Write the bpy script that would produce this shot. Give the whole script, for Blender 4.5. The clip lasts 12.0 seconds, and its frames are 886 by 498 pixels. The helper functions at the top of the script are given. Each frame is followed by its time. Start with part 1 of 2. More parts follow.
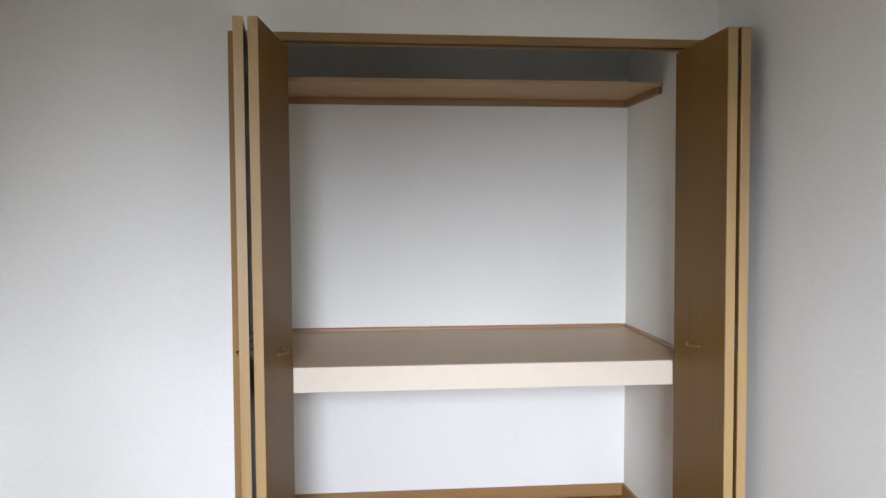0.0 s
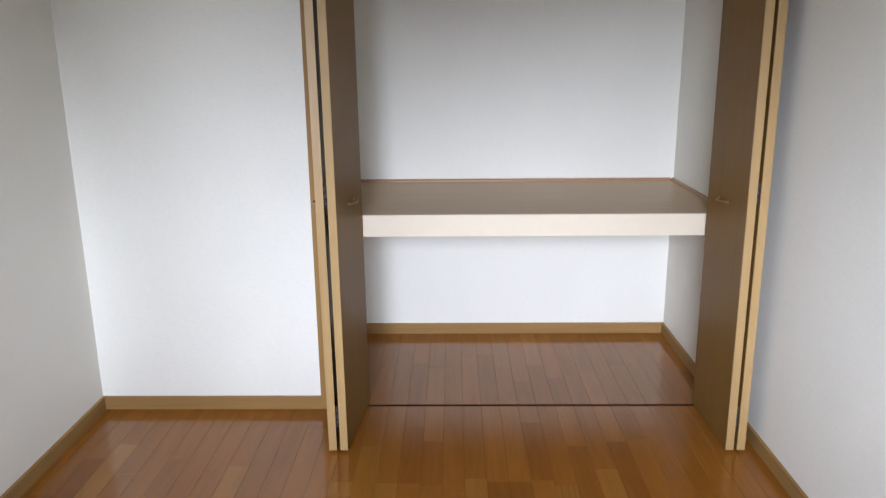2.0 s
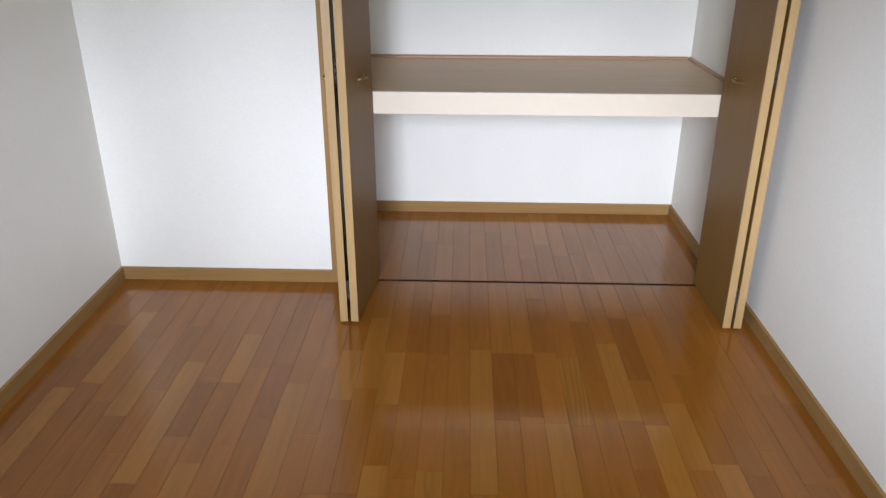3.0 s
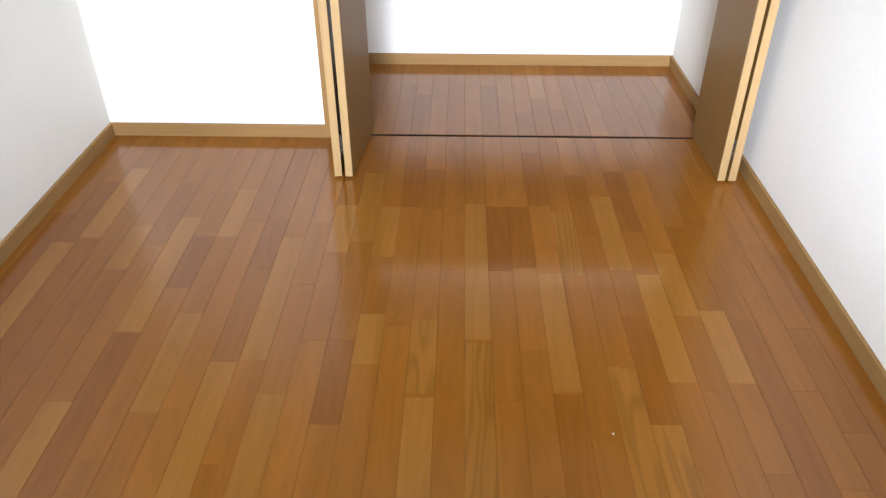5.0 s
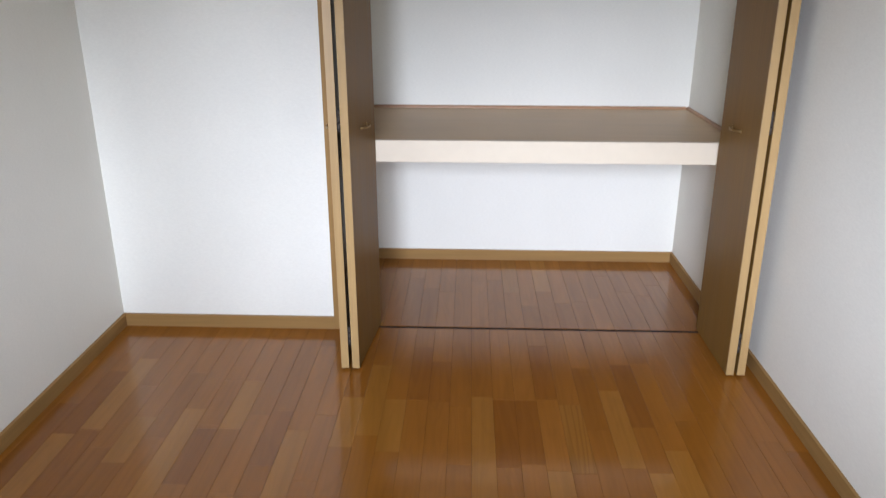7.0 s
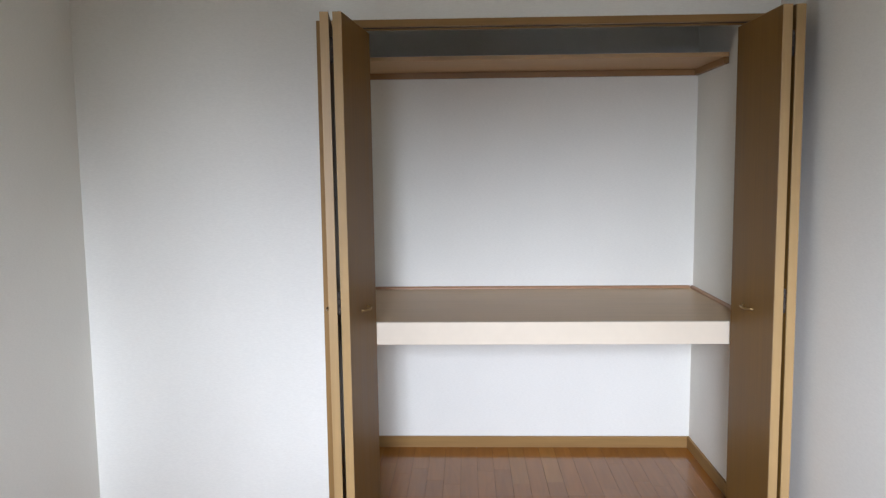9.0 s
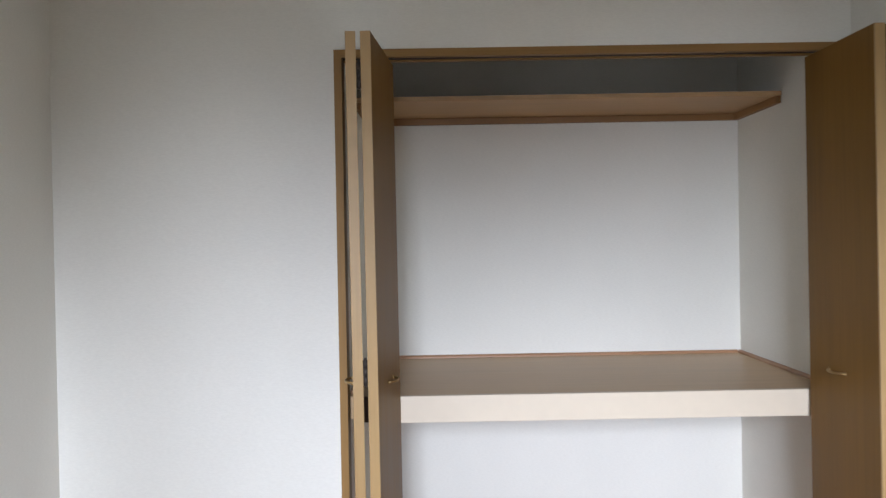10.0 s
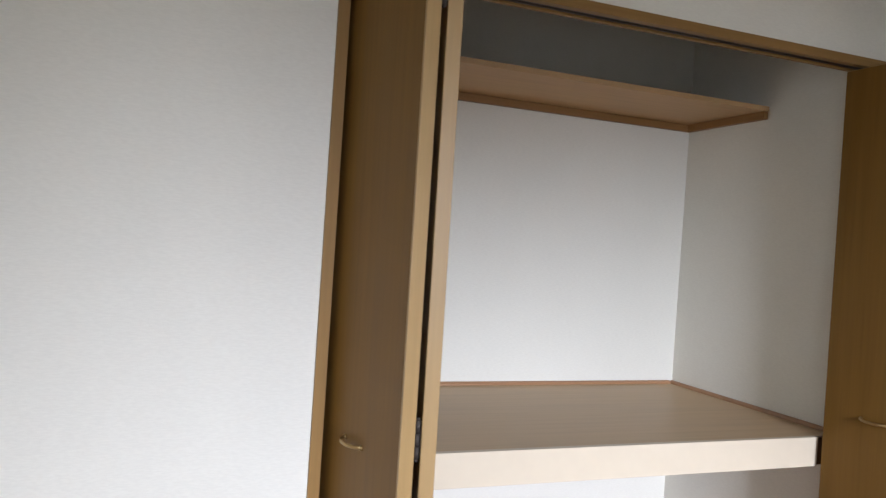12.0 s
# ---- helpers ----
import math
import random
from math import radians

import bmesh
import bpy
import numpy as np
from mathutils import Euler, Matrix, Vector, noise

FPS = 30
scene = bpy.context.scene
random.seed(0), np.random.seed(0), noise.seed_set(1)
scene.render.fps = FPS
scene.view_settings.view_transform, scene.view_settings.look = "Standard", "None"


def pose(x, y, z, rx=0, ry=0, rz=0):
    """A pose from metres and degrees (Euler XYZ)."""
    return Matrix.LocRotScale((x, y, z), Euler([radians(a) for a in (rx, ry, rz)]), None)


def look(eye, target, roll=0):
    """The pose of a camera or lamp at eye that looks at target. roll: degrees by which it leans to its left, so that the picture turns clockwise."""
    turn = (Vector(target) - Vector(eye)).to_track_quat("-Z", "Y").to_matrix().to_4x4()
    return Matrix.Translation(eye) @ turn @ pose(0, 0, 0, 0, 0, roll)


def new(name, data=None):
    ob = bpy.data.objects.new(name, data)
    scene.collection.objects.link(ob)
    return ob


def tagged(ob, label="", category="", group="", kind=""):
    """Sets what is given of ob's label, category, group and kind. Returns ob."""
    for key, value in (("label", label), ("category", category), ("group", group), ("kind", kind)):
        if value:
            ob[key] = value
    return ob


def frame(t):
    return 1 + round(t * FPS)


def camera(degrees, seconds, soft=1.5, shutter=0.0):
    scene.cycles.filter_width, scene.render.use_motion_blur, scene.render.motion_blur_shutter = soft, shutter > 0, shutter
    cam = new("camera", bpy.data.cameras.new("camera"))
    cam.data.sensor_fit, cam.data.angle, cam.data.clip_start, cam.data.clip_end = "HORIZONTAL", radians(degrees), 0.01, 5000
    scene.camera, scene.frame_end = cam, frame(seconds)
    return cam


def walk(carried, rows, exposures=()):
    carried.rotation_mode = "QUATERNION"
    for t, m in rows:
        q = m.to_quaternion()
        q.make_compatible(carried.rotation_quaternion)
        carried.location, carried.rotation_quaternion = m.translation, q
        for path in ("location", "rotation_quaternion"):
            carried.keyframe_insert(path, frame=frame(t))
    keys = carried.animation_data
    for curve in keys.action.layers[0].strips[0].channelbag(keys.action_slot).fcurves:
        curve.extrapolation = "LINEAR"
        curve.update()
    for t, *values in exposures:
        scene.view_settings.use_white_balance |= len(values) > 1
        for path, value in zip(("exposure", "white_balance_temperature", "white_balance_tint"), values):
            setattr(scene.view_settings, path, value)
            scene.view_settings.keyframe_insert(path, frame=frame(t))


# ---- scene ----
cam = camera(61.5, 12.0, soft=1.3, shutter=0.25)
PATH = [
    (0, (1.425, -2.606, 1.384), (1.606, -0.617, 1.281), -0.1),
    (0.5, (1.485, -2.73, 1.366), (1.565, -0.743, 1.149), -1.9),
    (1, (1.537, -2.818, 1.405), (1.483, -0.843, 1.092), -1.0),
    (1.5, (1.507, -2.867, 1.441), (1.451, -0.905, 1.06), -0.5),
    (2, (1.504, -2.912, 1.46), (1.474, -0.978, 0.953), -0.5),
    (2.5, (1.52, -2.939, 1.456), (1.479, -1.051, 0.796), -0.5),
    (3, (1.506, -2.939, 1.467), (1.452, -1.112, 0.654), 0.2),
    (3.5, (1.512, -2.939, 1.452), (1.46, -1.156, 0.547), -0.2),
    (3.7, (1.519, -2.939, 1.438), (1.469, -1.173, 0.501), -0.2),
    (5.3, (1.515, -2.944, 1.442), (1.475, -1.307, 0.293), 0.0),
    (5.5, (1.518, -2.944, 1.446), (1.473, -1.305, 0.301), -0.1),
    (6, (1.515, -2.943, 1.445), (1.47, -1.255, 0.375), 0.0),
    (6.5, (1.518, -2.955, 1.441), (1.46, -1.171, 0.539), -0.1),
    (7, (1.514, -2.957, 1.456), (1.449, -1.08, 0.769), 0.1),
    (7.5, (1.516, -2.953, 1.456), (1.462, -1.017, 0.957), -0.3),
    (7.7, (1.516, -2.948, 1.467), (1.468, -0.999, 1.017), -0.4),
    (9.3, (1.475, -2.784, 1.415), (1.406, -0.792, 1.246), -0.5),
    (9.5, (1.436, -2.709, 1.389), (1.365, -0.715, 1.255), 1.4),
    (10, (1.273, -2.477, 1.355), (1.283, -0.478, 1.332), -1.0),
    (10.5, (1.167, -2.149, 1.357), (1.073, -0.151, 1.377), 0.2),
    (11, (1.039, -1.945, 1.349), (1.147, 0.052, 1.328), 0.4),
    (11.5, (0.801, -1.815, 1.38), (1.325, 0.115, 1.351), 3.0),
    (12, (0.587, -1.667, 1.356), (1.306, 0.199, 1.334), 3.8),
]
EXPOSURES = [(0, -0.66, 6500, 10), (1, -0.65, 6500, 10), (2.5, -0.63, 6500, 10), (3.5, -0.57, 6500, 10), (5.3, 0.15, 6500, 10), (5.9, 0.15, 6500, 10), (6.5, -0.16, 6500, 10), (7, -0.62, 6500, 10), (7.7, -0.64, 6500, 10), (9.3, -0.70, 6500, 10), (10.5, -0.74, 6560, 10), (11.2, -0.75, 6650, 10), (12, -0.58, 6700, 10)]
walk(cam, [(t, look(eye, target, roll)) for t, eye, target, roll in PATH], EXPOSURES)

# ---------------------------------------------------------------- light
world = bpy.data.worlds.new("world")
scene.world = world
world.use_nodes = True
wn = world.node_tree.nodes
sky = wn.new("ShaderNodeTexSky")
sky.sky_type = "NISHITA"
sky.sun_disc = False
sky.sun_elevation, sky.sun_rotation = radians(48), radians(200)
world.node_tree.links.new(sky.outputs[0], wn["Background"].inputs[0])
wn["Background"].inputs[1].default_value = 0.05


def area_lamp(name, m, w, h, watts, colour, spread):
    lamp = bpy.data.lights.new(name, "AREA")
    lamp.shape, lamp.size, lamp.size_y = "RECTANGLE", w, h
    lamp.energy, lamp.color, lamp.spread = watts, colour, radians(spread)
    ob = new(name, lamp)
    ob.matrix_world = m
    return ob


# daylight in the opening of the balcony window behind the camera
WIN_X0, WIN_X1, WIN_Z0, WIN_Z1, SOUTH = 0.20, 2.45, 0.05, 2.15, -3.95
for lx, aim, watts in ((0.50, -0.48, 40.0), (1.04, -0.04, 14.3), (1.58, 0.19, 19.3), (2.12, 0.518, 24.4)):
    eye = Vector((lx, SOUTH + 0.07, 1.50))
    area_lamp("window_daylight", look(eye, eye + Vector((aim, 1.0, -0.275))), 0.50, 1.05, watts, (0.812, 0.892, 1.088), 41.6)


# ---------------------------------------------------------------- materials
def material(name, rough, spec=0.5, metal=0.0, coat=0.0, coat_rough=0.1):
    mat = bpy.data.materials.new(name)
    mat.use_nodes = True
    nt = mat.node_tree
    b = nt.nodes["Principled BSDF"]
    b.inputs["Roughness"].default_value = rough
    b.inputs["Specular IOR Level"].default_value = spec
    b.inputs["Metallic"].default_value = metal
    b.inputs["Coat Weight"].default_value = coat
    b.inputs["Coat Roughness"].default_value = coat_rough
    return mat, nt, b


def node(nt, kind, **inputs):
    n = nt.nodes.new(kind)
    for key, value in inputs.items():
        n.inputs[key.replace("_", " ")].default_value = value
    return n


def place_coords(nt, scale, shift=False):
    """World position scaled by axis, moved along by a random step for each object."""
    geo = nt.nodes.new("ShaderNodeNewGeometry")
    mul = nt.nodes.new("ShaderNodeVectorMath")
    mul.operation = "MULTIPLY"
    mul.inputs[1].default_value = scale
    nt.links.new(geo.outputs["Position"], mul.inputs[0])
    if not shift:
        return mul.outputs[0]
    info = nt.nodes.new("ShaderNodeObjectInfo")
    comb = nt.nodes.new("ShaderNodeCombineXYZ")
    for k, f in enumerate((37.0, 53.0, 71.0)):
        m = nt.nodes.new("ShaderNodeMath")
        m.operation = "MULTIPLY"
        m.inputs[1].default_value = f
        nt.links.new(info.outputs["Random"], m.inputs[0])
        nt.links.new(m.outputs[0], comb.inputs[k])
    add = nt.nodes.new("ShaderNodeVectorMath")
    nt.links.new(mul.outputs[0], add.inputs[0])
    nt.links.new(comb.outputs[0], add.inputs[1])
    return add.outputs[0]


def ramp(nt, source, stops):
    r = nt.nodes.new("ShaderNodeValToRGB")
    els = r.color_ramp.elements
    while len(els) < len(stops):
        els.new(0.5)
    for e, (p, c) in zip(els, stops):
        e.position, e.color = p, (*c, 1)
    nt.links.new(source, r.inputs[0])
    return r.outputs[0]


def mix(nt, kind, fac, a, b):
    m = nt.nodes.new("ShaderNodeMix")
    m.data_type, m.blend_type = "RGBA", kind
    for sock, v in ((m.inputs[0], fac), (m.inputs[6], a), (m.inputs[7], b)):
        if isinstance(v, bpy.types.NodeSocket):
            nt.links.new(v, sock)
        else:
            sock.default_value = v if isinstance(v, float) else (*v, 1)
    return m.outputs[2]


def bump(nt, b, height, strength, distance):
    n = nt.nodes.new("ShaderNodeBump")
    n.inputs["Strength"].default_value, n.inputs["Distance"].default_value = strength, distance
    nt.links.new(height, n.inputs["Height"])
    nt.links.new(n.outputs[0], b.inputs["Normal"])


def wood(name, dark, light, along, rough, grain=1.0, coat=0.0, spec=0.4, pores=0.25, shift=True, rnd=0.0, figure=0.0):
    """Printed or veneered wood: fine streaks along one axis, broad figure and pores."""
    mat, nt, b = material(name, rough, spec, coat=coat)
    fine = [70.0 * grain] * 3
    fine[along] = 2.2 * grain
    broad = [9.0 * grain] * 3
    broad[along] = 0.7 * grain
    n1 = node(nt, "ShaderNodeTexNoise", Scale=1.0, Detail=5.0, Roughness=0.6)
    nt.links.new(place_coords(nt, fine, shift), n1.inputs["Vector"])
    n2 = node(nt, "ShaderNodeTexNoise", Scale=1.0, Detail=3.0, Distortion=0.8)
    nt.links.new(place_coords(nt, broad, shift), n2.inputs["Vector"])
    c1 = ramp(nt, n2.outputs[0], [(0.3, dark), (0.7, light)])
    streak = ramp(nt, n1.outputs[0], [(0.3, (1 - pores,) * 3), (0.6, (1.0, 1.0, 1.0))])
    col = mix(nt, "MULTIPLY", 1.0, c1, streak)
    if figure:
        # growth-ring figure: nested arches drawn out along the strip
        n3 = node(nt, "ShaderNodeTexNoise", Scale=1.0, Detail=1.5, Distortion=0.5)
        wide = [11.0] * 3
        wide[along] = 1.1
        nt.links.new(place_coords(nt, wide, shift), n3.inputs["Vector"])
        mul = nt.nodes.new("ShaderNodeMath")
        mul.operation = "MULTIPLY"
        mul.inputs[1].default_value = 9.0
        nt.links.new(n3.outputs[0], mul.inputs[0])
        fold = nt.nodes.new("ShaderNodeMath")
        fold.operation = "PINGPONG"
        fold.inputs[1].default_value = 0.5
        nt.links.new(mul.outputs[0], fold.inputs[0])
        rings = ramp(nt, fold.outputs[0], [(0.05, (1 - figure, 1 - figure * 1.1, 1 - figure * 1.2)), (0.28, (1, 1, 1))])
        col = mix(nt, "MULTIPLY", 1.0, col, rings)
    if rnd:
        info = nt.nodes.new("ShaderNodeObjectInfo")
        tone = ramp(nt, info.outputs["Random"], [(0.0, (1 - rnd, 1 - rnd * 1.15, 1 - rnd * 1.2)), (0.5, (1, 1, 1)), (1.0, (1 + rnd * 0.6, 1 + rnd * 0.75, 1 + rnd * 0.7))])
        col = mix(nt, "MULTIPLY", 1.0, col, tone)
    nt.links.new(col, b.inputs["Base Color"])
    rr = nt.nodes.new("ShaderNodeMapRange")
    rr.inputs[3].default_value, rr.inputs[4].default_value = rough * 0.85, rough * 1.25
    nt.links.new(n2.outputs[0], rr.inputs[0])
    nt.links.new(rr.outputs[0], b.inputs["Roughness"])
    bump(nt, b, n1.outputs[0], 0.12, 0.0006)
    return mat


def wallpaper(name, base):
    """Matt vinyl wallpaper with a fine woven emboss and faint broad unevenness."""
    mat, nt, b = material(name, 0.75, 0.25)
    weave_h = node(nt, "ShaderNodeTexNoise", Scale=1.0, Detail=2.0)
    nt.links.new(place_coords(nt, (70, 70, 330)), weave_h.inputs["Vector"])
    weave_v = node(nt, "ShaderNodeTexNoise", Scale=1.0, Detail=2.0)
    nt.links.new(place_coords(nt, (700, 700, 90)), weave_v.inputs["Vector"])
    add = nt.nodes.new("ShaderNodeMath")
    nt.links.new(weave_h.outputs[0], add.inputs[0])
    nt.links.new(weave_v.outputs[0], add.inputs[1])
    broad = node(nt, "ShaderNodeTexNoise", Scale=1.0, Detail=4.0)
    nt.links.new(place_coords(nt, (2.5, 2.5, 1.6)), broad.inputs["Vector"])
    c1 = ramp(nt, broad.outputs[0], [(0.3, [v * 0.955 for v in base]), (0.7, base)])
    c2 = ramp(nt, weave_h.outputs[0], [(0.3, (0.950, 0.949, 0.946)), (0.68, (1, 1, 1))])
    nt.links.new(mix(nt, "MULTIPLY", 1.0, c1, c2), b.inputs["Base Color"])
    bump(nt, b, add.outputs[0], 0.2, 0.0008)
    return mat


def plain(name, base, rough, spec=0.5, metal=0.0, var=0.06, scale=60.0):
    mat, nt, b = material(name, rough, spec, metal)
    n = node(nt, "ShaderNodeTexNoise", Scale=1.0, Detail=4.0)
    nt.links.new(place_coords(nt, (scale,) * 3), n.inputs["Vector"])
    nt.links.new(ramp(nt, n.outputs[0], [(0.3, [v * (1 - var) for v in base]), (0.7, base)]), b.inputs["Base Color"])
    bump(nt, b, n.outputs[0], 0.05, 0.0005)
    return mat


WALL = wallpaper("white_wallpaper", (0.80, 0.783, 0.712))
CEIL = wallpaper("ceiling_paper", (0.80, 0.783, 0.712))
TRIM = wood("beech_trim_z", (0.262, 0.146, 0.050), (0.306, 0.176, 0.062), 2, 0.48, spec=0.16, pores=0.14)
TRIM_X = wood("beech_trim_x", (0.262, 0.146, 0.050), (0.306, 0.176, 0.062), 0, 0.48, spec=0.16, pores=0.14)
TRIM_Y = wood("beech_trim_y", (0.262, 0.146, 0.050), (0.306, 0.176, 0.062), 1, 0.48, spec=0.16, pores=0.14)
DOOR = wood("door_face_sheet", (0.176, 0.088, 0.0175), (0.202, 0.104, 0.0235), 2, 0.44, spec=0.15, pores=0.12)
EDGE = wood("door_edge_band", (0.355, 0.225, 0.092), (0.40, 0.257, 0.110), 2, 0.4, pores=0.10)
SHELF_TOP = wood("shelf_sheet", (0.50, 0.345, 0.195), (0.54, 0.38, 0.222), 0, 0.36, spec=0.18, pores=0.10)
FASCIA = plain("cream_laminate", (0.63, 0.54, 0.415), 0.45, var=0.03, scale=25)
UPPER = wood("upper_shelf_sheet", (0.47, 0.285, 0.132), (0.53, 0.332, 0.162), 0, 0.45, pores=0.10)
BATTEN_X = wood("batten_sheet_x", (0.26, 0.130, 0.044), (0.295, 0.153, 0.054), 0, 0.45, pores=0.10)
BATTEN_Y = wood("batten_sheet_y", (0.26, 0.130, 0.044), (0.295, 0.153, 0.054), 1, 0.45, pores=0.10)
BEAD = wood("brown_bead", (0.33, 0.17, 0.085), (0.38, 0.205, 0.105), 0, 0.4, pores=0.1)
BLOCK = wood("dark_end_block", (0.10, 0.05, 0.025), (0.14, 0.07, 0.035), 2, 0.5, pores=0.1)
BRASS = plain("brushed_brass", (0.40, 0.275, 0.125), 0.42, metal=1.0, scale=200)
STEEL = plain("dull_steel", (0.06, 0.048, 0.04), 0.65, metal=0.5, scale=200)
ALU = plain("bronze_rail", (0.10, 0.08, 0.065), 0.6, metal=0.5, scale=200)
DARK = plain("dark_subfloor", (0.03, 0.018, 0.010), 0.8, scale=30)
PLANK = dict(along=1, rough=0.13, spec=0.42, pores=0.08)
PLANK_MID = wood("floor_strip_mid", (0.228, 0.082, 0.0108), (0.273, 0.102, 0.0150), rnd=0.08, figure=0.05, **PLANK)
PLANK_LIGHT = wood("floor_strip_light", (0.260, 0.106, 0.0170), (0.300, 0.126, 0.0215), rnd=0.06, figure=0.04, **PLANK)
PLANK_DARK = wood("floor_strip_dark", (0.200, 0.068, 0.0090), (0.230, 0.081, 0.0115), rnd=0.05, figure=0.06, **PLANK)
PLANK_FIGURED = wood("floor_strip_figured", (0.232, 0.091, 0.0128), (0.288, 0.120, 0.0200), rnd=0.05, figure=0.18, **PLANK)
# near-black, matt: the seam's shade put into the colour
SEAM_SHADE = plain("floor_seam_shade", (0.012, 0.007, 0.005), 0.9, spec=0.08, scale=80)
# dark brown picked to cut bounce light high in the closet
BOUNCE_CUT = wood("closet_bounce_cut", (0.115, 0.068, 0.034), (0.14, 0.085, 0.045), 0, 0.6, pores=0.15)
BALCONY = plain("balcony_concrete", (0.35, 0.34, 0.33), 0.85, scale=12, var=0.2)
SASH = plain("window_sash", (0.55, 0.54, 0.52), 0.4, metal=0.6)


# ---------------------------------------------------------------- building helpers
def mesh_of(name, bm, mat):
    me = bpy.data.meshes.new(name)
    bmesh.ops.recalc_face_normals(bm, faces=bm.faces)
    bm.to_mesh(me)
    bm.free()
    for m in mat if isinstance(mat, (list, tuple)) else [mat]:
        me.materials.append(m)
    return me


def block(a, b, bevel=0.0, segments=2):
    bm = bmesh.new()
    bmesh.ops.create_cube(bm, size=1)
    for v in bm.verts:
        v.co = [a[i] + (v.co[i] + 0.5) * (b[i] - a[i]) for i in range(3)]
    if bevel:
        bmesh.ops.bevel(bm, geom=bm.edges[:], offset=bevel, segments=segments, affect="EDGES", profile=0.5)
    return bm


def prism(points, axis, lo, hi):
    """A closed outline (in the two other axes, in order) drawn out along an axis."""
    bm = bmesh.new()
    rest = [i for i in range(3) if i != axis]

    def put(p, v):
        co = [0, 0, 0]
        co[axis], co[rest[0]], co[rest[1]] = v, p[0], p[1]
        return bm.verts.new(co)
    lower = [put(p, lo) for p in points]
    upper = [put(p, hi) for p in points]
    bm.faces.new(lower)
    bm.faces.new(upper)
    n = len(points)
    for i in range(n):
        bm.faces.new((lower[i], lower[(i + 1) % n], upper[(i + 1) % n], upper[i]))
    return bm


def part(name, bm, mat, parent, label=""):
    ob = new(name, mesh_of(name, bm, mat))
    ob.parent = parent
    return tagged(ob, label)


def structure(name, bm, mat, label, category):
    return tagged(new(name, mesh_of(name, bm, mat)), label, category, kind="structure")


def thing(name, label, category, at=(0, 0, 0), group=""):
    ob = new(name)
    ob.location = at
    return tagged(ob, label, category, group, "thing")


# ---------------------------------------------------------------- plan
W = 2.65                       # room width
CEILING = 2.42
JL, JR = 0.962, 2.620          # opening between the jambs
HEAD = 1.962                   # underside of the header
CASE = 0.026                   # face width of the casing
BACK = 0.870                   # closet back wall
CL, CR = 0.955, 2.624          # closet side walls
FACE = -0.010                  # room face of the closet wall
WALL_T = 0.048                 # thickness of the closet's front wall

structure("wall_west", block((-0.12, SOUTH - 0.12, -0.05), (0, WALL_T, CEILING + 0.05)), WALL, "white papered side wall of the room", "wall")
structure("wall_east", block((W, SOUTH - 0.12, -0.05), (W + 0.12, FACE, CEILING + 0.05)), WALL, "white papered side wall beside the closet", "wall")
structure("wall_north", prism([(0, -0.05), (JL - 0.004, -0.05), (JL - 0.004, HEAD + 0.024), (JR + 0.004, HEAD + 0.024), (JR + 0.004, -0.05), (W + 0.12, -0.05), (W + 0.12, CEILING + 0.05), (0, CEILING + 0.05)], 1, FACE, WALL_T),
          WALL, "white papered wall with a wide closet opening", "wall")
TOP = CEILING + 0.05
structure("wall_south", prism([(0, -0.05), (W, -0.05), (W, TOP), (WIN_X1, TOP), (WIN_X1, WIN_Z0), (WIN_X0, WIN_Z0), (WIN_X0, TOP), (0, TOP)], 1, SOUTH - 0.12, SOUTH),
          WALL, "white papered wall round the balcony window", "wall")
structure("wall_south_lintel", block((WIN_X0, SOUTH - 0.12, WIN_Z1), (WIN_X1, SOUTH, TOP)), WALL, "white papered wall above the balcony window", "wall")
structure("ceiling", block((-0.12, SOUTH - 0.12, CEILING), (W + 0.12, FACE, CEILING + 0.06)), CEIL, "plain white papered ceiling", "ceiling")
structure("closet_wall_back", block((CL - 0.1, BACK, -0.05), (CR + 0.1, BACK + 0.1, 2.45)), WALL, "white papered back wall of the closet", "wall")
structure("closet_wall_west", block((CL - 0.1, WALL_T, -0.05), (CL, BACK, 2.45)), WALL, "white papered closet side wall", "wall")
structure("closet_wall_east", block((CR, WALL_T, -0.05), (CR + 0.1, BACK, 2.45)), WALL, "white papered closet side wall", "wall")
# unseen ceiling with an invented dark surface, keeps the upper closet dim
structure("closet_ceiling", block((CL, WALL_T, 2.40), (CR, BACK, 2.45)), BOUNCE_CUT, "unseen closet ceiling, dark brown to dim the upper closet", "ceiling")
structure("ground", block((-4, SOUTH - 9, -0.25), (7, SOUTH - 0.12, -0.12)), BALCONY, "grey concrete outside the window", "ground")


# baseboards: rounded front top edge, standing against the walls
SK_H, SK_T = 0.057, 0.012


def skirting(name, a, b, inward, mat):
    """From a to b along a wall; inward is the direction off the wall."""
    r = 0.003
    prof = [(0, 0.0), (SK_T, 0.0), (SK_T, SK_H - r), (SK_T - r * 0.3, SK_H - r * 0.3), (SK_T - r, SK_H), (0, SK_H)]
    bm = bmesh.new()
    rings = []
    for p in (a, b):
        rings.append([bm.verts.new((p[0] + inward[0] * d, p[1] + inward[1] * d, z)) for d, z in prof])
    bm.faces.new(rings[0])
    bm.faces.new(rings[1])
    n = len(prof)
    for i in range(n):
        bm.faces.new((rings[0][i], rings[0][(i + 1) % n], rings[1][(i + 1) % n], rings[1][i]))
    return structure(name, bm, mat, "tan wood-grain baseboard at the foot of the wall", "baseboard")


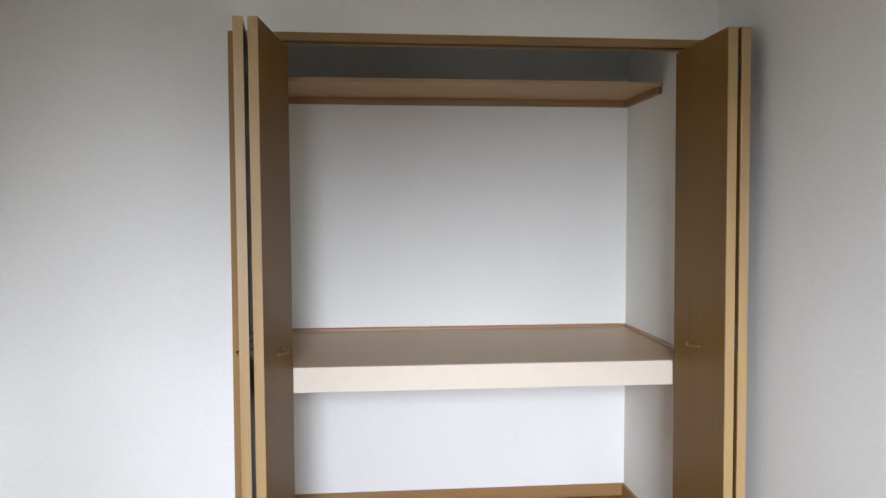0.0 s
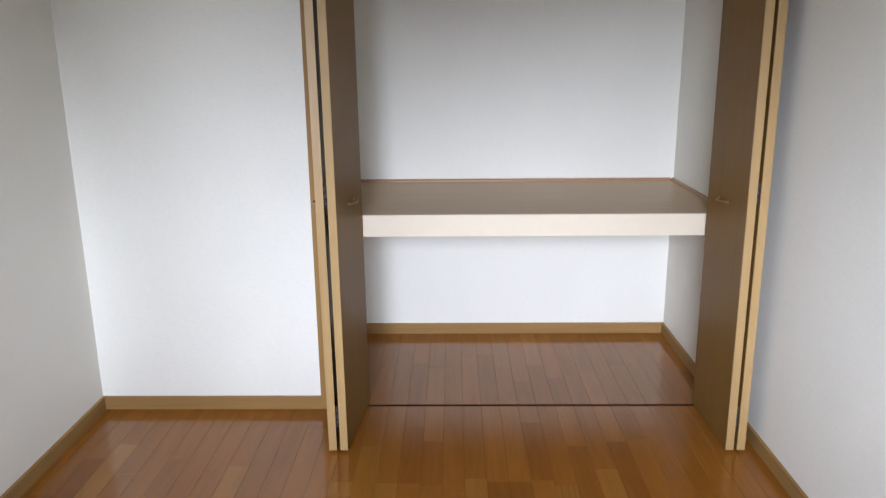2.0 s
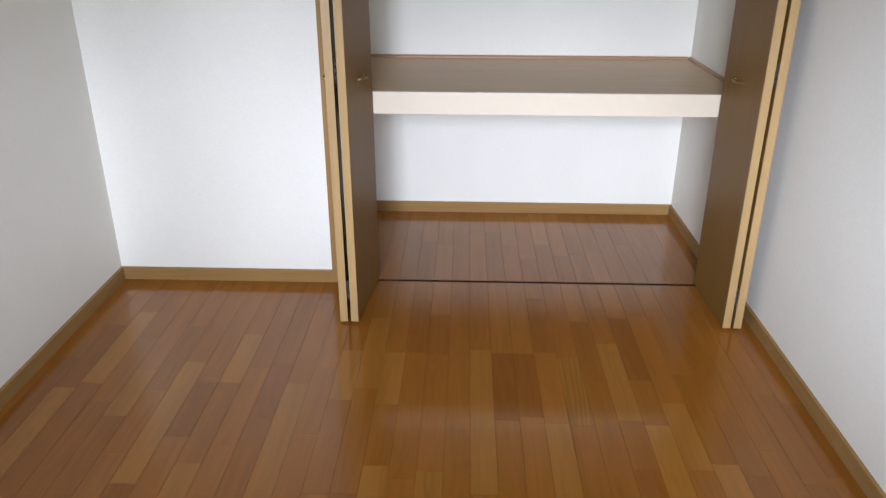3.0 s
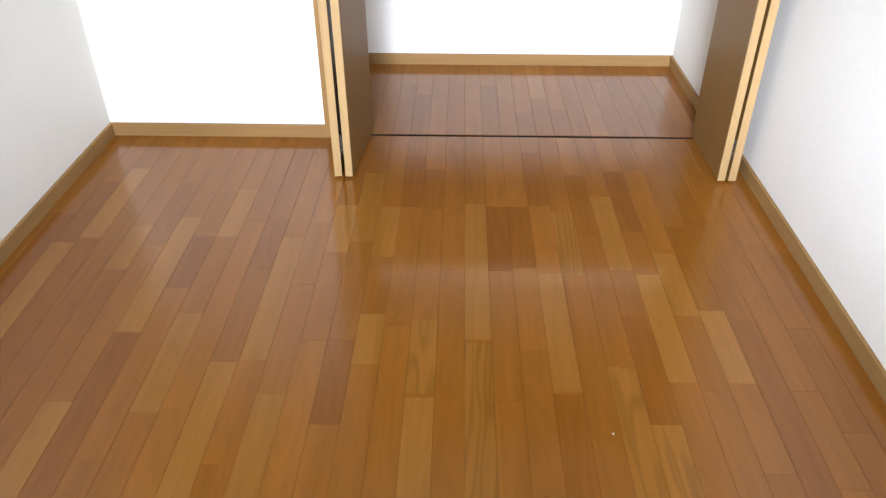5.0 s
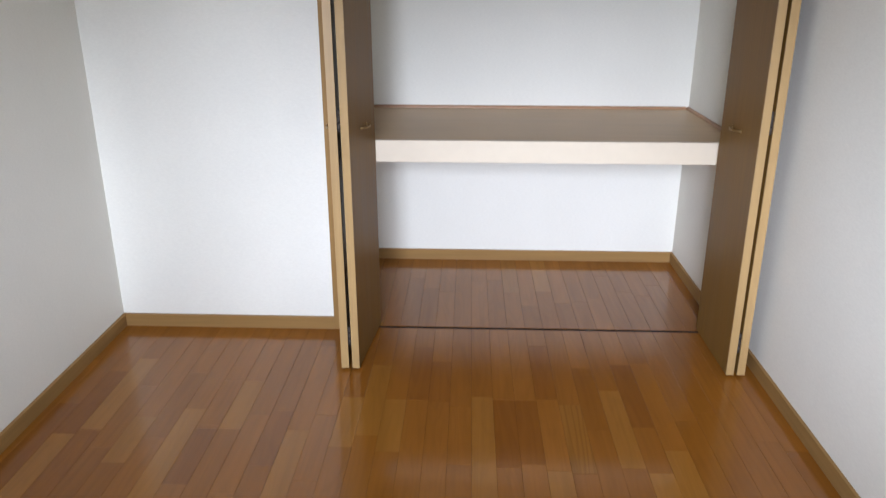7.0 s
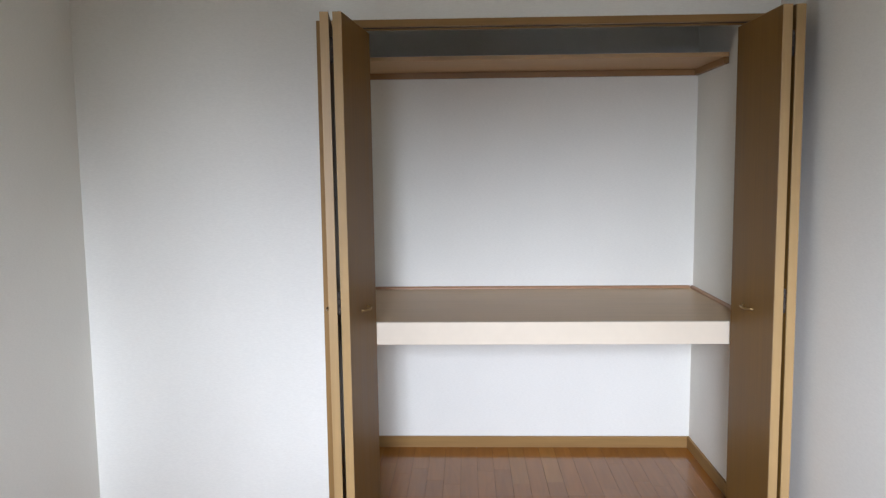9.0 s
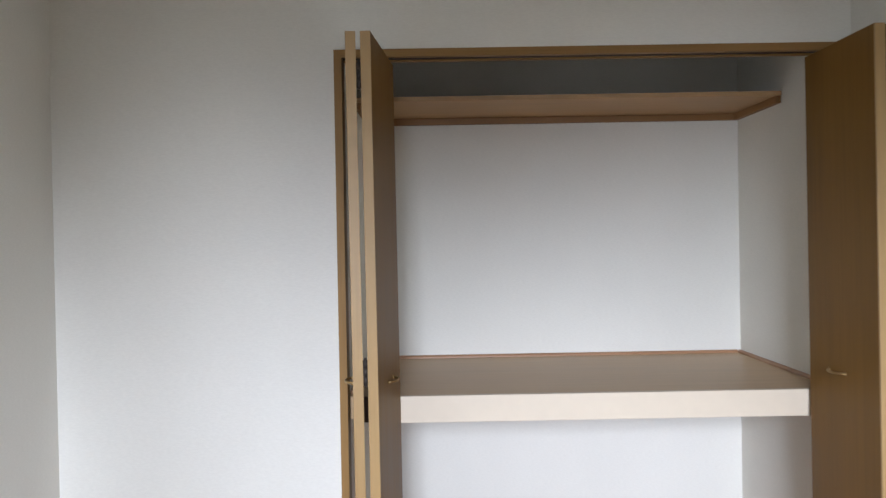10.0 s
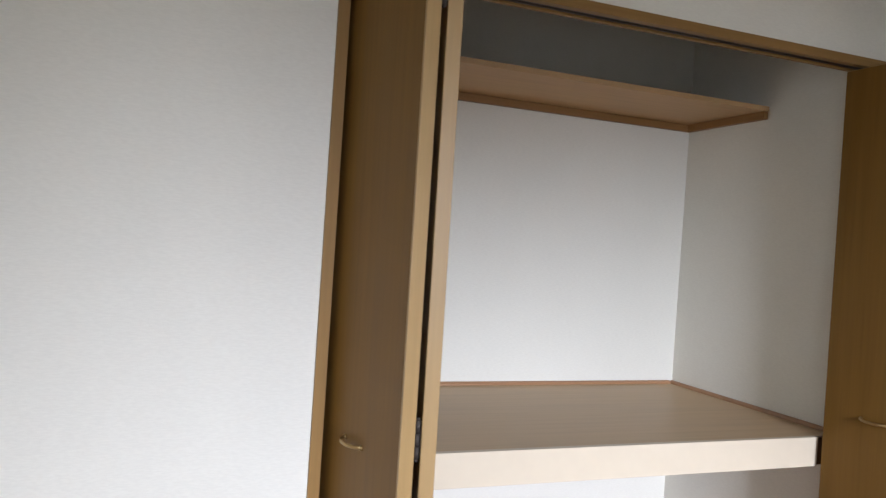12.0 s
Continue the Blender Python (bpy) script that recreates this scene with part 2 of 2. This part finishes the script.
skirting("baseboard_north", (SK_T, FACE), (JL - CASE, FACE), (0, -1), TRIM_X)
skirting("baseboard_west", (0, SOUTH), (0, FACE), (1, 0), TRIM_Y)
skirting("baseboard_east", (W, SOUTH), (W, FACE), (-1, 0), TRIM_Y)
skirting("baseboard_closet_back", (CL + SK_T, BACK), (CR - SK_T, BACK), (0, -1), TRIM_X)
skirting("baseboard_closet_west", (CL, WALL_T + 0.01), (CL, BACK), (1, 0), TRIM_Y)
skirting("baseboard_closet_east", (CR, WALL_T + 0.01), (CR, BACK), (-1, 0), TRIM_Y)

# closet opening: jambs, header, sliding rail
frame_ob = tagged(new("door_frame"), "tan wood-grain frame round the closet opening", "door frame", kind="structure")
FRONT = -0.020


def jamb_profile(x_in, sign):
    """Plan outline of a jamb: casing face and reveal."""
    return [(x_in, FRONT), (x_in - sign * CASE, FRONT), (x_in - sign * CASE, FACE), (x_in - sign * 0.004, FACE), (x_in - sign * 0.004, WALL_T), (x_in, WALL_T)]


part("jamb", prism(jamb_profile(JL, 1), 2, 0.0, HEAD), TRIM, frame_ob)
part("jamb", prism(jamb_profile(JR, -1), 2, 0.0, HEAD), TRIM, frame_ob)
part("header_casing", prism([(FRONT, HEAD), (FRONT, HEAD + CASE), (FACE, HEAD + CASE), (FACE, HEAD + 0.0235), (0.000, HEAD + 0.0235), (0.000, HEAD)], 0, JL - CASE, JR + CASE), TRIM_X, frame_ob)
part("header", prism([(0.0003, HEAD + 0.0235), (WALL_T, HEAD + 0.0235), (WALL_T, HEAD - 0.003), (0.036, HEAD - 0.003), (0.036, HEAD + 0.019), (0.0003, HEAD + 0.019)], 0, JL - 0.003, JR + 0.003), TRIM_X, frame_ob)
rail = prism([(0.005, HEAD + 0.0185), (0.005, HEAD + 0.002), (0.0115, HEAD + 0.002), (0.0115, HEAD + 0.0045), (0.0075, HEAD + 0.0045), (0.0075, HEAD + 0.016), (0.0285, HEAD + 0.016), (0.0285, HEAD + 0.0045), (0.0245, HEAD + 0.0045), (0.0245, HEAD + 0.002), (0.031, HEAD + 0.002), (0.031, HEAD + 0.0185)], 0, JL + 0.002, JR - 0.002)
part("sliding_rail", rail, ALU, frame_ob, "thin bronze metal sliding rail")

# window behind the camera
win = tagged(new("window_1"), "balcony window with grey metal frame letting in daylight", "window", kind="structure")
for x0, x1 in ((WIN_X0, WIN_X0 + 0.03), (WIN_X1 - 0.03, WIN_X1)):
    part("window_frame", block((x0, SOUTH - 0.12, WIN_Z0 + 0.03), (x1, SOUTH, WIN_Z1 - 0.03), 0.002), SASH, win)
for z0, z1 in ((WIN_Z0, WIN_Z0 + 0.03), (WIN_Z1 - 0.03, WIN_Z1)):
    part("window_frame", block((WIN_X0, SOUTH - 0.12, z0), (WIN_X1, SOUTH, z1), 0.002), SASH, win)


# ---------------------------------------------------------------- folding doors
DOOR_Z0, DOOR_Z1, THICK = 0.010, 1.947, 0.028


def arch_handle():
    """A bowed pull: a flattened bar that arches off two feet, along local y, out along local x."""
    bm = bmesh.new()
    n, rings = 17, []
    for i in range(n):
        u = -1 + 2 * i / (n - 1)
        out = 0.022 * (1 - abs(u) ** 2.6) + 0.001
        y = 0.046 * u
        du = 2.6 * 0.022 * abs(u) ** 1.6 * (-1 if u > 0 else 1) / 0.046
        t = Vector((du, 1.0, 0)).normalized()
        nrm = Vector((t.y, -t.x, 0))
        ring = []
        for k in range(8):
            a = 2 * math.pi * k / 8
            ring.append(bm.verts.new(Vector((out, y, 0)) + nrm * (0.0024 * math.cos(a)) + Vector((0, 0, 0.0042 * math.sin(a)))))
        rings.append(ring)
    for r0, r1 in zip(rings, rings[1:]):
        for k in range(8):
            bm.faces.new((r0[k], r0[(k + 1) % 8], r1[(k + 1) % 8], r1[k]))
    bm.faces.new(rings[0])
    bm.faces.new(rings[-1])
    for s in (-1, 1):
        m = Matrix.Translation((0.002, 0.046 * s, 0)) @ Matrix.Rotation(radians(90), 4, "Y")
        bmesh.ops.create_cone(bm, cap_ends=True, segments=16, radius1=0.0065, radius2=0.005, depth=0.004, matrix=m)
    return bm


def hinge_mesh():
    """Two leaves and a knuckle barrel with end tips, upright, between the panel edges."""
    bm = block((-0.0085, -0.002, -0.036), (0.0085, 0.0, 0.036), 0.0006, 1)
    for z0, z1, r in ((-0.036, -0.013, 0.0052), (-0.012, 0.012, 0.0052), (0.013, 0.036, 0.0052), (0.036, 0.041, 0.0038), (-0.041, -0.036, 0.0038)):
        bmesh.ops.create_cone(bm, cap_ends=True, segments=14, radius1=r, radius2=r, depth=z1 - z0, matrix=Matrix.Translation((0, -0.004, (z0 + z1) / 2)))
    return bm


def folding_door(near_outer, far_outer, near_inner, far_inner, side, lean, length, label):
    """Two hinged panels folded together. Numbers are the x of each panel's middle at its room end and closet end;
    length is the width of a panel; side is the direction in which the outer panel's show face looks; lean is how far the pair is out of plumb."""
    y_near = -0.382
    y_far = y_near + length
    lean_m = Matrix.Rotation(-lean, 4, "Y")
    door = thing("folding_door", label, "folding door", ((near_outer + near_inner) / 2, y_near, DOOR_Z0), "folding closet doors")
    door.rotation_euler = lean_m.to_euler()
    for near, far, face in ((near_outer, far_outer, side), (near_inner, far_inner, -side)):
        turn = math.atan2(near - far, y_far - y_near)
        m = Matrix.Translation((near - door.location.x, 0, 0)) @ Matrix.Rotation(turn, 4, "Z")
        h = DOOR_Z1 - DOOR_Z0
        panel = part("panel", block((-THICK / 2, 0.0085, 0), (THICK / 2, length, h), 0.0012), DOOR, door)
        panel.matrix_local = m
        part("edge_band", block((-THICK / 2 - 0.0007, -0.001, 0.0005), (THICK / 2 + 0.0007, 0.0065, h - 0.0005), 0.0009), EDGE, panel, "light tan edge strip")
        part("top_band", block((-THICK / 2 + 0.001, 0.009, h), (THICK / 2 - 0.001, length - 0.001, h + 0.0008)), EDGE, panel)
        hd = part("handle", arch_handle(), BRASS, panel, "small arched brass handle")
        hd.matrix_local = Matrix.Translation((face * THICK / 2, 0.228, 0.913)) @ Matrix.Scale(face, 4, (1, 0, 0))
        for p in hd.data.polygons:
            p.use_smooth = True
    for z in (0.145, 0.985, 1.825):
        hg = part("hinge", hinge_mesh(), STEEL, door, "dull steel hinge")
        hg.location = (0, 0.012, z - DOOR_Z0)
        for p in hg.data.polygons:
            p.use_smooth = len(p.vertices) == 4 and abs(p.normal.z) < 0.5 and p.area < 0.0001
    return door


folding_door(1.042, 0.990, 1.084, 1.123, -1, 0.0045, 0.42, "tan wood-grain folding door folded open by the white wall")
folding_door(2.577, 2.570, 2.535, 2.533, 1, 0.006, 0.40, "tan wood-grain folding door folded open near the room corner")

# ---------------------------------------------------------------- closet shelves
SF, SZ0, SZ1 = 0.045, 0.737, 0.827
shelf = thing("closet_shelf", "deep brown-topped closet shelf with a cream front edge", "shelf", ((CL + CR) / 2, SF, SZ0))
ox, oy, oz = shelf.location
part("board", block((CL + 0.001 - ox, 0.020, 0.012), (CR - 0.001 - ox, BACK - 0.001 - oy, SZ1 - oz), 0.001), SHELF_TOP, shelf, "grey-brown sheet top")
FX0, FX1 = 1.060, 2.529
part("front_edge", block((FX0 - ox, 0.0, 0.0), (FX1 - ox, 0.0195, SZ1 - oz + 0.0006), 0.0012), FASCIA, shelf, "pale cream laminate front edge")
part("end_block", block((JL + 0.012 - ox, 0.003, 0.004), (FX0 - 0.0015 - ox, 0.0195, SZ1 - oz - 0.001), 0.0012), BLOCK, shelf, "dark brown end block")
part("end_block", block((FX1 + 0.0015 - ox, 0.003, 0.004), (JR - 0.012 - ox, 0.0195, SZ1 - oz - 0.001), 0.0012), BLOCK, shelf, "dark brown end block")


def bead_profile(r=0.013):
    return [(0.0, 0.0), (r, 0.0), (r * 0.92, r * 0.4), (r * 0.7, r * 0.75), (r * 0.35, r * 0.95), (0.0, r)]


zt = SZ1 - oz + 0.0003
part("bead", prism([(BACK - 0.001 - oy - d, zt + h) for d, h in bead_profile()], 0, CL + 0.016 - ox, CR - 0.016 - ox), BEAD, shelf, "brown wall bead")
part("bead", prism([(CL + 0.001 - ox + d, zt + h) for d, h in bead_profile()], 1, 0.060, BACK - 0.001 - oy), BEAD, shelf)
part("bead", prism([(CR - 0.001 - ox - d, zt + h) for d, h in bead_profile()], 1, 0.060, BACK - 0.001 - oy), BEAD, shelf)

UF, UZ0, UZ1, CLEAT = 0.437, 1.900, 1.918, 0.029
upper = thing("upper_shelf", "shallow tan wood-grain shelf on battens high in the closet", "shelf", ((CL + CR) / 2, UF, UZ0 - CLEAT))
ux, uy, uz = upper.location
part("board", block((CL + 0.001 - ux, 0.0015, CLEAT), (CR - 0.001 - ux, BACK - 0.001 - uy, UZ1 - uz), 0.001), UPPER, upper)
part("front_edge", block((CL + 0.002 - ux, 0.0, CLEAT + 0.0005), (CR - 0.002 - ux, 0.0013, UZ1 - uz - 0.0005)), UPPER, upper)
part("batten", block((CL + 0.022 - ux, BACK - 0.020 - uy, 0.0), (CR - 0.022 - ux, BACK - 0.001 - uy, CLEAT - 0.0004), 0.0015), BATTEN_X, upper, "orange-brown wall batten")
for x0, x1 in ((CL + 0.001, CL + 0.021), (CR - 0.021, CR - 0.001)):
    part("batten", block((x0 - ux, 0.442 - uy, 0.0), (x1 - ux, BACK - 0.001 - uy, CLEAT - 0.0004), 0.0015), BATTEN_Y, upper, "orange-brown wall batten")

# ---------------------------------------------------------------- a speck on the floor
CRUMB = plain("pale_crumb", (0.75, 0.68, 0.58), 0.6, var=0.15, scale=900)


def crumb(at):
    """A chip of pale filler a few millimetres long, with an uneven outline."""
    bm = bmesh.new()
    bmesh.ops.create_icosphere(bm, subdivisions=2, radius=1.0)
    for v in bm.verts:
        k = 1.0 + 0.35 * noise.noise(v.co * 1.7 + Vector((3.1, 0.4, 7.2)))
        v.co = Vector((v.co.x * 0.0022, v.co.y * 0.0032, v.co.z * 0.0013)) * k
    low = min(v.co.z for v in bm.verts)
    for v in bm.verts:
        v.co.z -= low
    ob = new("crumb", mesh_of("crumb", bm, CRUMB))
    ob.location = at
    return tagged(ob, "tiny pale crumb lying on the wood strip floor", "crumb", kind="thing")


crumb((1.910, -1.665, 0.0002))

# ---------------------------------------------------------------- floor
PITCH, X_REF = 0.0789, 1.537
SEAM0, SEAM1 = 0.001, 0.020      # open seam between room floor and closet floor
floor = structure("floor", block((-0.05, SOUTH - 0.05, -0.06), (W + 0.05, SEAM0 + 0.003, -0.0125)), DARK, "glossy brown wood strip floor", "floor")
closet_floor = structure("closet_floor", block((CL - 0.05, SEAM0 + 0.0035, -0.06), (CR + 0.05, BACK + 0.05, -0.0125)), DARK, "glossy brown wood strip floor in the closet", "floor")

# filler added in the door guide channel; its near-black stands for shade
structure("floor_rail", block((JL + 0.002, SEAM0 + 0.0006, -0.012), (JR - 0.002, SEAM1 - 0.0006, -0.0008), 0.0004, 1), SEAM_SHADE, "near-black filler for the shade in the floor guide channel", "rail")


def strip_mesh(name, mat):
    """One floor strip, 1 m long along +y, with eased edges; scaled to length."""
    bm = bmesh.new()
    w, e = PITCH / 2 - 0.0002, 0.0005
    prof = [(-w, -0.012), (-w, -e), (-w + e, 0.0), (w - e, 0.0), (w, -e), (w, -0.012)]
    rings = [[bm.verts.new((x, y, z)) for x, z in prof] for y in (0.0, 1.0)]
    for r in rings:
        bm.faces.new(r)
    for i in range(5):
        bm.faces.new((rings[0][i], rings[0][i + 1], rings[1][i + 1], rings[1][i]))
    return mesh_of(name, bm, mat)


STRIPS = {"m": strip_mesh("strip_mid", PLANK_MID), "l": strip_mesh("strip_light", PLANK_LIGHT), "d": strip_mesh("strip_dark", PLANK_DARK),
          "f": strip_mesh("strip_figured", PLANK_FIGURED)}
# strips that stand out: column, room-side end, closet-side end, tone
MARKED = [(-17, -0.82, -0.32, "l"), (-17, -1.72, -0.83, "d"), (-18, -1.35, -0.85, "l"), (-15, -1.00, -0.74, "l"), (-13, -1.31, -0.68, "l"),
          (-13, -1.90, -1.31, "d"), (-12, -1.10, -0.80, "d"), (-12, -0.78, -0.48, "m"), (-11, -0.80, -0.48, "l"), (-11, -1.62, -1.22, "l"), (-9, -1.00, -0.68, "d"), (-9, -1.93, -1.43, "l"),
          (-8, -1.42, -0.80, "l"), (-6, -0.89, -0.58, "l"), (-5, -1.65, -1.33, "d"), (-4, -1.43, -1.21, "l"), (-4, -0.91, -0.59, "l"),
          (-3, -0.59, -0.18, "d"), (-2, -0.60, -0.30, "d"), (-2, -1.54, -1.23, "f"), (-2, -2.02, -1.55, "l"), (0, -1.32, -0.56, "l"), (0, -1.90, -1.33, "f"),
          (1, -0.98, -0.58, "d"), (2, -0.96, -0.58, "d"), (3, -0.57, -0.15, "d"), (3, -1.52, -0.99, "l"), (3, -1.95, -1.53, "d"), (5, -1.90, -1.42, "f"),
          (6, -0.97, -0.50, "l"), (6, -1.63, -1.20, "d"), (6, -1.95, -1.63, "f"), (7, -0.74, -0.30, "d"), (7, -1.48, -0.99, "l"), (8, -1.20, -0.87, "l"), (9, -1.48, -1.17, "l")]
rng = random.Random(11)


def fill(y0, y1):
    """Random strip ends between y0 and y1."""
    out, y = [], y0
    while y1 - y > 0.75:
        step = rng.uniform(0.30, 0.68)
        tone = rng.random()
        out.append((y, y + step, "l" if tone < 0.03 else "d" if tone > 0.95 else "f" if tone > 0.90 else "m"))
        y += step
    out.append((y, y1, "m"))
    return out


def lay(parent, x, y0, y1, tone):
    ob = new("floor_strip", STRIPS[tone])
    ob.location = (x, y0 + 0.0003, rng.uniform(-0.0002, 0.0002))
    ob.scale = (1, y1 - y0 - 0.0006, 1)
    ob.parent = parent


for col in range(-20, 15):
    x = X_REF + PITCH * (col + 0.5)
    y = SOUTH - rng.uniform(0.0, 0.04)
    for m in sorted((m for m in MARKED if m[0] == col), key=lambda q: q[1]) + [(col, SEAM0, SEAM0, "")]:
        if m[1] - y > 0.01:
            for s in fill(y, m[1]):
                lay(floor, x, *s)
        if m[2] > m[1]:
            lay(floor, x, m[1], m[2], m[3])
        y = m[2]
for col in range(-8, 14):
    x = X_REF + PITCH * (col + 0.5)
    cut = rng.uniform(0.2, 0.7)
    for y0, y1 in ((SEAM1, cut), (cut, BACK + 0.01)):
        tone = rng.random()
        lay(closet_floor, x, y0, y1, "l" if tone < 0.10 else "m")
